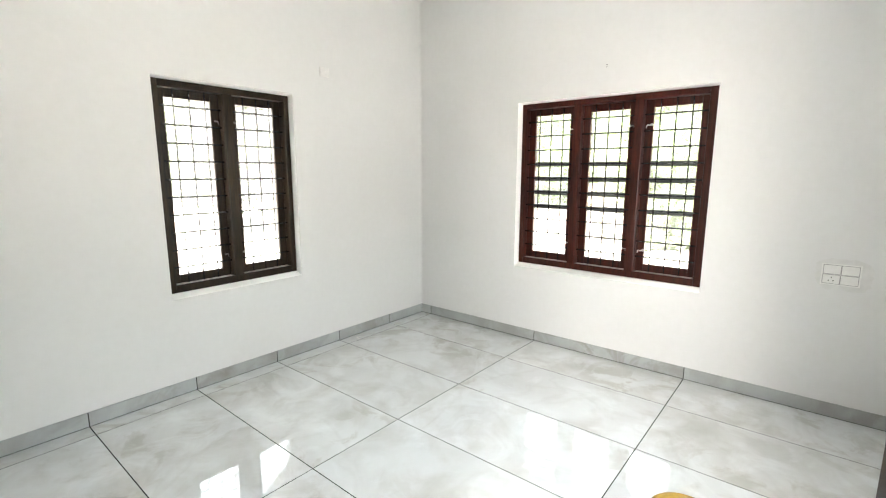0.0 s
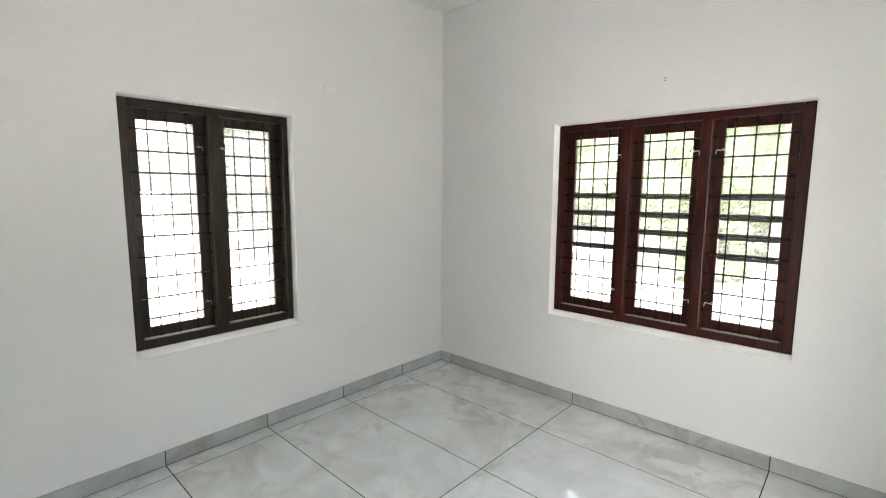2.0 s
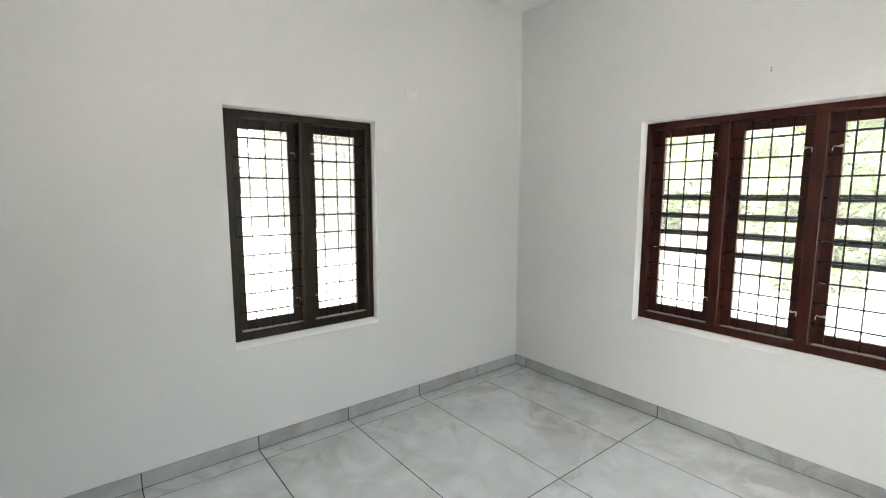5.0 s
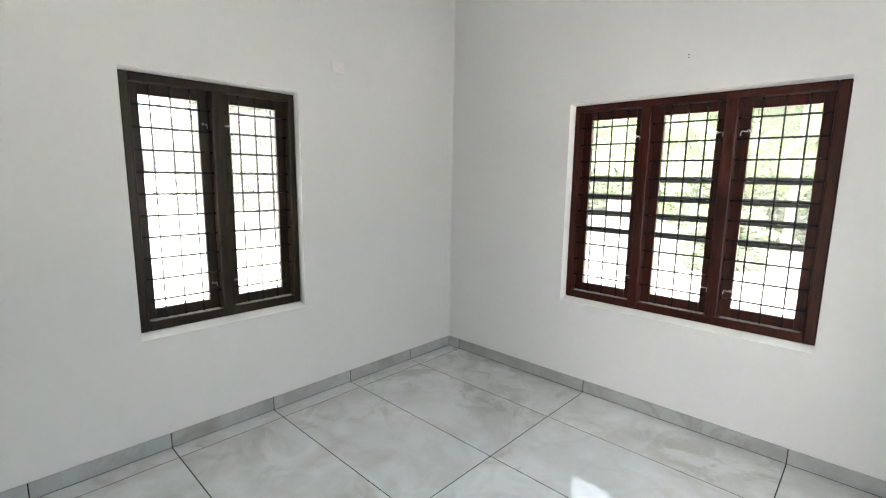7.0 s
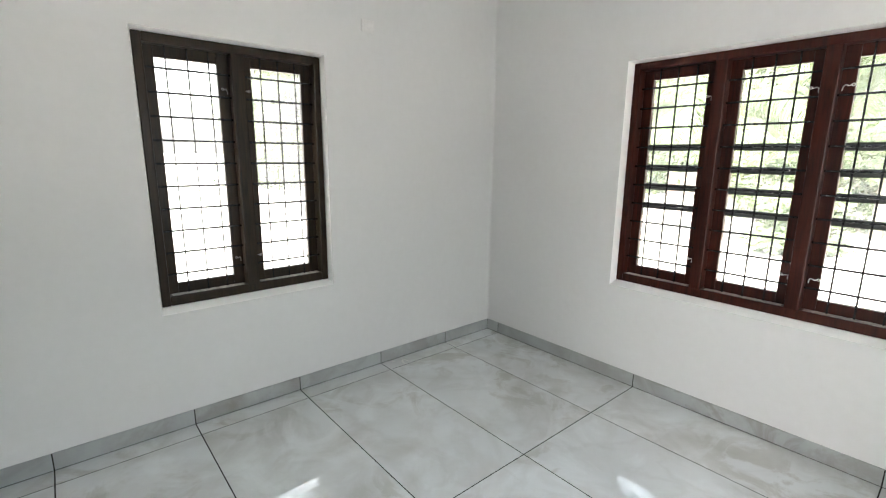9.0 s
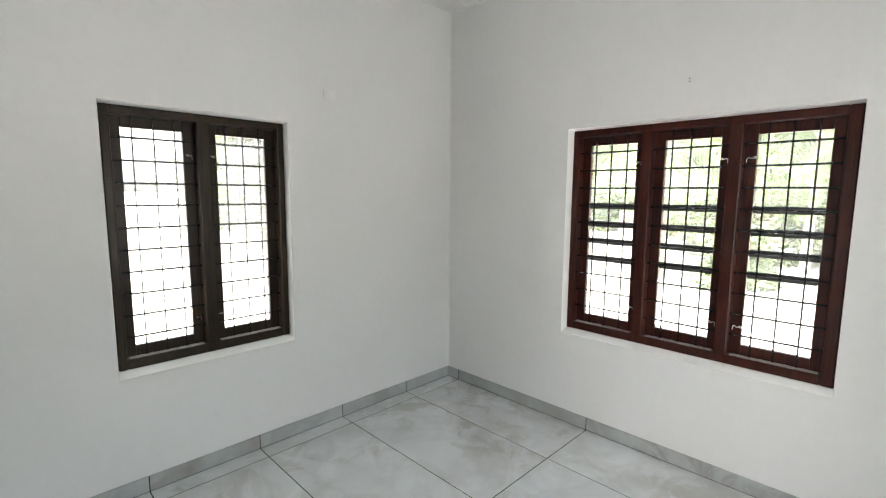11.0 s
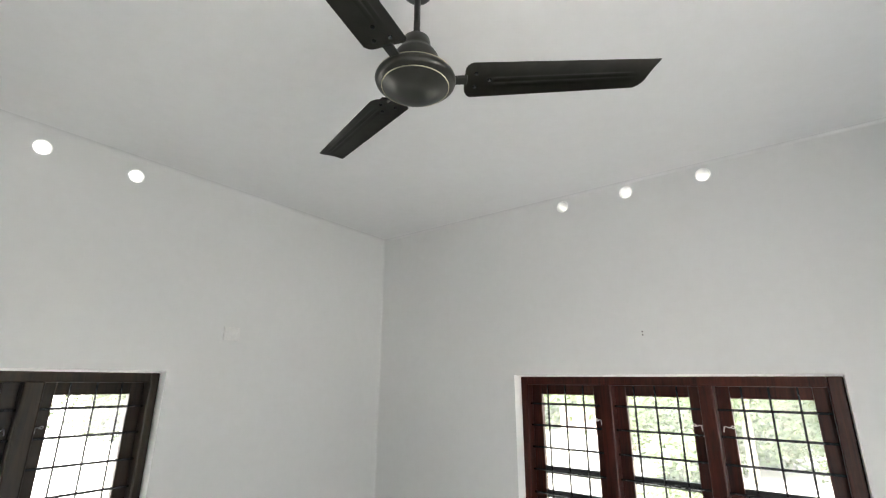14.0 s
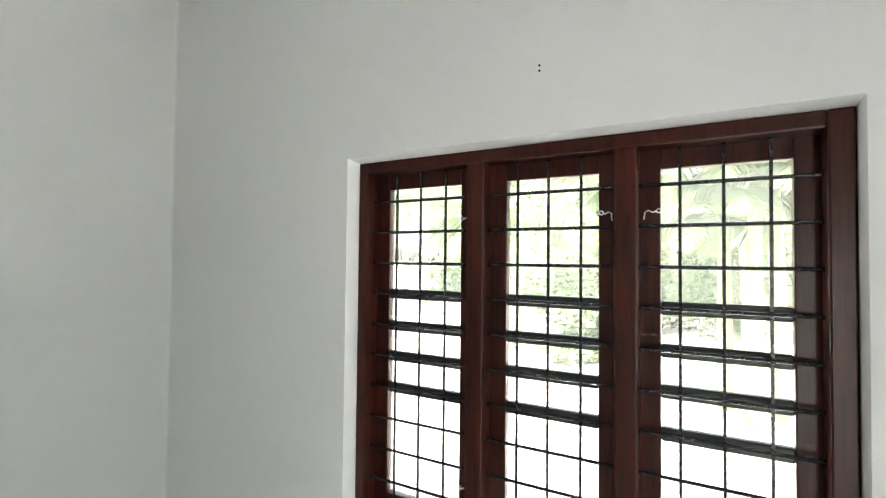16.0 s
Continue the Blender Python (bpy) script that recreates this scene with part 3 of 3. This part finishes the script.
board = thing("switch_board", pose(3.303, 0, 0.882), "white plastic switch board with four modules and a socket", "switch board")
part("plate", box((-0.090, -0.008, -0.064), (0.090, 0.0, 0.064), 0.004, 2), PLASTIC, board)
part("backing", box((-0.083, -0.0088, -0.057), (0.083, -0.0075, 0.057)), PLASTIC_GREY, board)
for k, (cx, cz) in enumerate(((-0.041, 0.029), (0.041, 0.029), (-0.041, -0.029), (0.041, -0.029))):
    mod = part("switch_module", box((cx - 0.0385, -0.012, cz - 0.0255), (cx + 0.0385, -0.008, cz + 0.0255), 0.002, 1), PLASTIC, board)
    # thin grey strips draw the shadow line round each module
    edge = bmesh.new()
    for lo, hi in (((-0.040, -0.0275), (0.040, -0.0258)), ((-0.040, 0.0258), (0.040, 0.0275)), ((-0.0405, -0.0258), (-0.0388, 0.0258)), ((0.0388, -0.0258), (0.0405, 0.0258))):
        add_box(edge, (cx + lo[0], -0.0092, cz + lo[1]), (cx + hi[0], -0.0085, cz + hi[1]))
    part("shadow_gap", edge, PLASTIC_SHADOW, board)
    if k == 2:
        # flat dark discs stand in for the shaded socket holes
        for px, pz in ((0.0, 0.012), (-0.011, -0.008), (0.011, -0.008)):
            part("socket_hole", lathe([(0, -0.0002), (0.0036, -0.0002), (0.0036, 0.0008), (0, 0.0008)], 12), DARK, mod).matrix_basis = pose(cx + px, -0.0125, cz + pz, -90, 0, 0)

# scuffed filler round the switch board
FILLER = plain("sanded_wall_filler", (0.60, 0.60, 0.585), 0.8, 0.0, 0.06, 18, 0.4)
rng = random.Random(78)
bm = bmesh.new()
rim = []
for i in range(44):
    a = 2 * math.pi * i / 44
    c, sn = math.cos(a), math.sin(a)
    f = 1.0 / (abs(c) ** 4 + abs(sn) ** 4) ** 0.25 * rng.uniform(0.93, 1.05)
    rim.append((c * f, sn * f))
outer = [bm.verts.new((0.130 * p, -0.0002, 0.094 * q)) for p, q in rim]
inner = [bm.verts.new((0.116 * p, -0.0008, 0.083 * q)) for p, q in rim]
for i in range(44):
    j = (i + 1) % 44
    bm.faces.new((outer[i], outer[j], inner[j], inner[i]))
bm.faces.new(inner)
bmesh.ops.recalc_face_normals(bm, faces=bm.faces)
ob = part("plaster_patch", bm, FILLER)
ob.matrix_basis = pose(3.315, 0, 0.882)
tagged(ob, "faint grey patch of sanded filler on the white wall", "plaster patch", kind="structure")

# thin white smears on the floor at the foot of the west wall
SMEAR_WHITE = plain("matt_white_smear", (0.62, 0.62, 0.60), 0.85, 0.0, 0.15, 60, 0.5)
rng = random.Random(77)
for k, (x, y, lx, ly) in enumerate(((0.075, -0.955, 0.028, 0.010), (0.060, -0.930, 0.040, 0.006), (0.112, -0.965, 0.020, 0.007), (0.035, -1.010, 0.014, 0.009), (0.105, -1.34, 0.012, 0.006))):
    bm = bmesh.new()
    rim = []
    for i in range(14):
        a = 2 * math.pi * i / 14
        f = rng.uniform(0.6, 1.15)
        rim.append(bm.verts.new((lx * f * math.cos(a), ly * f * math.sin(a), 0.0002)))
    top = bm.verts.new((0, 0, 0.0011))
    for i in range(14):
        bm.faces.new((rim[i], rim[(i + 1) % 14], top))
    bm.faces.new(rim[::-1])
    ob = part("white_smear", bm, SMEAR_WHITE, None, "", True)
    ob.matrix_basis = pose(x, y, 0, 0, 0, rng.uniform(-40, 40))
    tagged(ob, "thin white smear on the floor tiles", "smear", "putty smears by the wall")

# yellow bucket on the floor
bucket = thing("bucket", pose(2.912, -1.82, 0.0), "yellow plastic bucket standing on the tiled floor", "bucket")
part("body", lathe([(0, 0.004), (0.085, 0.004), (0.090, 0.0), (0.094, 0.010), (0.116, 0.245), (0.122, 0.246), (0.123, 0.258), (0.117, 0.262), (0.112, 0.256), (0.090, 0.014), (0, 0.012)]), YELLOW, bucket, "", True)
bm = bmesh.new()
tube(bm, [(0.124 * math.cos(a), -0.03 * math.sin(a), 0.252 - 0.10 * math.sin(a)) for a in [math.pi * i / 14 for i in range(15)]], 0.003, 6)
part("handle", bm, WHITE_METAL, bucket, "", True)

# ---------------------------------------------------------------- outdoors
bm = bmesh.new()
bmesh.ops.create_grid(bm, x_segments=2, y_segments=2, size=900)
g = part("ground", bm, YARD)
g.matrix_basis = pose(0, 0, -0.45)
tagged(g, "pale sandy gravel yard in bright sun", "ground", kind="structure")
tagged(part("plinth", box((-THICK - 0.02, SOUTH - 1.85, -0.45), (EAST + THICK + 0.02, THICK + 0.02, -0.121)), OUTER), "pale painted house plinth", "plinth", kind="structure")


def frond(bm, base, heading, rise, length, rng, leaflets=34):
    """One feather leaf: a drooping midrib with paired leaflets."""
    d = Vector((math.cos(heading), math.sin(heading), 0))
    side = Vector((-d.y, d.x, 0))
    pts = []
    for i in range(13):
        s = i / 12
        pts.append(base + d * length * (s - 0.18 * s * s) + Vector((0, 0, length * (rise * s - (0.45 + rise * 0.45) * s * s))))
    tube(bm, pts, 0.022, 4, 0.2)
    for i in range(leaflets):
        s = 0.16 + 0.84 * i / leaflets
        k = min(11, int(s * 12))
        p = pts[k].lerp(pts[k + 1], s * 12 - k)
        ax = (pts[k + 1] - pts[k]).normalized()
        ll = length * 0.26 * math.sin(math.pi * (0.12 + 0.8 * s)) + 0.05
        for sg in (-1, 1):
            out = (side * sg * 0.8 + ax * 0.65 + Vector((0, 0, rng.uniform(-0.45, 0.05)))).normalized()
            mid = p + out * ll * 0.5
            tip = p + out * ll + Vector((0, 0, -0.22 * ll))
            wv = ax * 0.018
            a, b, c, e, f = [bm.verts.new(q) for q in (p - wv, p + wv, mid + wv * 1.2, tip, mid - wv * 1.2)]
            bm.faces.new((a, b, c, e, f))


def palm(x, y, height, length, n, seed, leaf=LEAF, bark=BARK, lean=0.3, label="coconut palm with feathery green fronds in the yard"):
    rng = random.Random(seed)
    t = thing("palm_tree", pose(x, y, -0.45), label, "tree", "trees outside the windows")
    lx, ly = rng.uniform(-lean, lean), rng.uniform(-lean, lean)
    bm = bmesh.new()
    pts = [(lx * s * s, ly * s * s, height * s) for s in [i / 10 for i in range(11)]]
    tube(bm, pts, 0.13, 12, 0.6)
    part("trunk", bm, bark, t, "", True)
    bm = bmesh.new()
    top = Vector(pts[-1])
    for i in range(n):
        frond(bm, top, 2 * math.pi * i * 0.382 + rng.uniform(-0.2, 0.2), rng.uniform(0.1, 1.0), length * rng.uniform(0.8, 1.1), rng)
    part("crown", bm, leaf, t)


def leafy_tree(x, y, height, spread, seed, leaf=LEAF_PALE, count=6000, low=0.3):
    """A trunk with forked limbs and leaves gathered in uneven clumps."""
    rng = random.Random(seed)
    t = thing("leafy_tree", pose(x, y, -0.45), "broad-leaved green tree beyond the yard", "tree", "trees outside the windows")
    bm = bmesh.new()
    tube(bm, [(0, 0, 0), (0.05, 0.02, height * 0.3), (0.0, 0.06, height * 0.62)], 0.03 * height, 8, 0.5)
    clumps = []
    for i in range(16):
        a = rng.uniform(0, 2 * math.pi)
        h = height * rng.uniform(low, 0.95)
        r = spread * rng.uniform(0.2, 1.0) * (1.1 - 0.5 * h / height)
        c = Vector((r * math.cos(a), r * math.sin(a), h))
        tube(bm, [(0, 0.03, height * rng.uniform(0.25, 0.55)), c * 0.5 + Vector((0, 0, h * 0.25)), c], 0.010 * height, 5, 0.3)
        clumps.append((c, spread * rng.uniform(0.25, 0.5)))
    part("trunk", bm, BARK, t, "", True)
    bm = bmesh.new()
    for i in range(count):
        c, r = rng.choice(clumps)
        v = Vector((rng.gauss(0, 1), rng.gauss(0, 1), rng.gauss(0, 0.7)))
        p = c + v * r * 0.55
        s = rng.uniform(0.09, 0.20)
        d = Vector((rng.uniform(-1, 1), rng.uniform(-1, 1), rng.uniform(-0.8, 0.3))).normalized()
        w = d.orthogonal().normalized() * s * 0.32
        q = [bm.verts.new(k) for k in (p, p + d * s * 0.5 + w, p + d * s, p + d * s * 0.5 - w)]
        bm.faces.new(q)
    part("crown", bm, leaf, t)


# north side, seen through the three-bay window
palm(-1.6, 9.5, 3.0, 3.0, 18, 3)
palm(-7.5, 13.5, 4.4, 3.4, 18, 4)
palm(1.0, 12.5, 4.2, 3.2, 18, 5)
YELLOW_PALM = "slender yellow-stemmed palm standing in the yard"
palm(2.90, 6.0, 3.7, 1.9, 14, 6, LEAF_PALE, STEM, 0.15, YELLOW_PALM)
palm(3.25, 6.4, 3.2, 1.7, 12, 7, LEAF_PALE, STEM, 0.25, YELLOW_PALM)
palm(2.62, 6.6, 2.8, 1.5, 11, 9, LEAF_PALE, STEM, 0.25, YELLOW_PALM)
palm(3.4, 13.0, 3.4, 3.0, 16, 8)
leafy_tree(-3.2, 17.0, 7.0, 3.6, 11)
leafy_tree(-9.5, 18.0, 8.0, 3.6, 12, LEAF_PALE, 6000, 0.42)
leafy_tree(1.5, 19.0, 8.0, 4.0, 13)
leafy_tree(5.5, 18.0, 7.5, 3.8, 14)
leafy_tree(-13.5, 15.0, 7.0, 3.6, 15, LEAF_PALE, 6000, 0.42)
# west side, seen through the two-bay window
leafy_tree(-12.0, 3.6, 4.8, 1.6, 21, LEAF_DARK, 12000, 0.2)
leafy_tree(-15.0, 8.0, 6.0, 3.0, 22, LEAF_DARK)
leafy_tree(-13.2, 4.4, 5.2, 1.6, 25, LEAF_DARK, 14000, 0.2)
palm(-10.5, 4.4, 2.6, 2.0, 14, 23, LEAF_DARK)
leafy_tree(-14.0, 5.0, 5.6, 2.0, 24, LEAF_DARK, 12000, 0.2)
for bx, by, bh, bs, sd in ((0.1, 8.8, 1.3, 0.8, 31), (-0.4, 13.2, 2.6, 1.7, 34), (0.9, 14.2, 2.2, 1.5, 35), (3.4, 15.0, 2.6, 1.8, 36), (-2.0, 14.5, 2.4, 1.4, 33), (-13.0, 7.4, 2.8, 1.8, 38)):
    leafy_tree(bx, by, bh, bs, sd, LEAF_PALE, 4500, 0.08)


def far_woods(x0, x1, y0, y1, high, count, seed, leaf):
    """The uneven edge of a wood, far off."""
    rng = random.Random(seed)
    bm = bmesh.new()
    clumps = [(Vector((rng.uniform(x0, x1), rng.uniform(y0, y1), high * rng.uniform(0.05, 0.95) ** 1.1)), rng.uniform(0.6, 1.6)) for _ in range(170)]
    for _ in range(count):
        c, r = rng.choice(clumps)
        p = c + Vector((rng.gauss(0, r), rng.gauss(0, r), rng.gauss(0, r * 0.7)))
        p.z = max(p.z, 0.05)
        w = rng.uniform(0.2, 0.5)
        d = Vector((rng.uniform(-1, 1), rng.uniform(-1, 1), rng.uniform(-0.9, 0.3))).normalized()
        q = d.orthogonal().normalized() * w * 0.35
        bm.faces.new([bm.verts.new(k) for k in (p, p + d * w * 0.5 + q, p + d * w, p + d * w * 0.5 - q)])
    ob = part("far_woods", bm, leaf)
    ob.matrix_basis = pose(0, 0, -0.45)
    tagged(ob, "dense green trees at the far edge of the yard", "trees", kind="stuff")


far_woods(-12, 14, 22.5, 28, 12.0, 90000, 51, LEAF_PALE)
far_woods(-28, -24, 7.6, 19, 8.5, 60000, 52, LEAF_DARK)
# low boundary wall
tagged(part("boundary_wall", box((-8, 21.2, -0.45), (14, 21.4, 0.75), 0.02), LATERITE), "low weathered laterite boundary wall at the edge of the yard", "wall", kind="structure")

# ---------------------------------------------------------------- floor tiles and skirting
JOINT = 0.0052
XS = [0.0, 0.130, 1.333, 2.536, 3.739, EAST]
YS = [0.0, -0.490, -1.097, -1.702, -2.306, -2.910, -3.514, SOUTH]


def slab(sx, sy, sz, mat, cache={}):
    key = (round(sx, 4), round(sy, 4), round(sz, 4), mat.name)
    if key not in cache:
        bm = box((-sx / 2, -sy / 2, -sz / 2), (sx / 2, sy / 2, sz / 2), 0.0008)
        me = bpy.data.meshes.new("tile")
        bm.to_mesh(me)
        bm.free()
        me.materials.append(mat)
        cache[key] = me
    return cache[key]


def lay(name, lo, hi, parent):
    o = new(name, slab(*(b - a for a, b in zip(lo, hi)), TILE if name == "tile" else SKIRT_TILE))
    o.parent = parent
    o.location = [(a + b) / 2 for a, b in zip(lo, hi)]


h = JOINT / 2
for xa, xb in zip(XS, XS[1:]):
    for yb, ya in zip(YS, YS[1:]):
        lay("tile", (xa + h, ya + h, -0.010), (xb - h, yb - h, 0.0), floor)
for xa, xb in ((2.31, 3.13), (3.13, EAST - 0.002)):
    for k in range(3):
        lay("tile", (xa + h, SOUTH - 1.69 + 0.604 * k + h, -0.010), (xb - h, SOUTH - 1.69 + min(1.69, 0.604 * (k + 1)) - h, 0.0), floor)
skirt = thing("baseboard", None, "grey marble-look tile skirting along the walls", "skirting", kind="structure")
SK, SD = 0.090, 0.007
for lo, hi in (((0.0002, SOUTH, 0.0), (0.0058, 0, SK - 0.002)), ((0.0058, -0.0058, 0.0), (EAST, -0.0002, SK - 0.002)), ((EAST - 0.0058, SOUTH, 0.0), (EAST - 0.0002, -0.0058, SK - 0.002))):
    part("skirting_bed", box(lo, hi), GROUT, skirt)
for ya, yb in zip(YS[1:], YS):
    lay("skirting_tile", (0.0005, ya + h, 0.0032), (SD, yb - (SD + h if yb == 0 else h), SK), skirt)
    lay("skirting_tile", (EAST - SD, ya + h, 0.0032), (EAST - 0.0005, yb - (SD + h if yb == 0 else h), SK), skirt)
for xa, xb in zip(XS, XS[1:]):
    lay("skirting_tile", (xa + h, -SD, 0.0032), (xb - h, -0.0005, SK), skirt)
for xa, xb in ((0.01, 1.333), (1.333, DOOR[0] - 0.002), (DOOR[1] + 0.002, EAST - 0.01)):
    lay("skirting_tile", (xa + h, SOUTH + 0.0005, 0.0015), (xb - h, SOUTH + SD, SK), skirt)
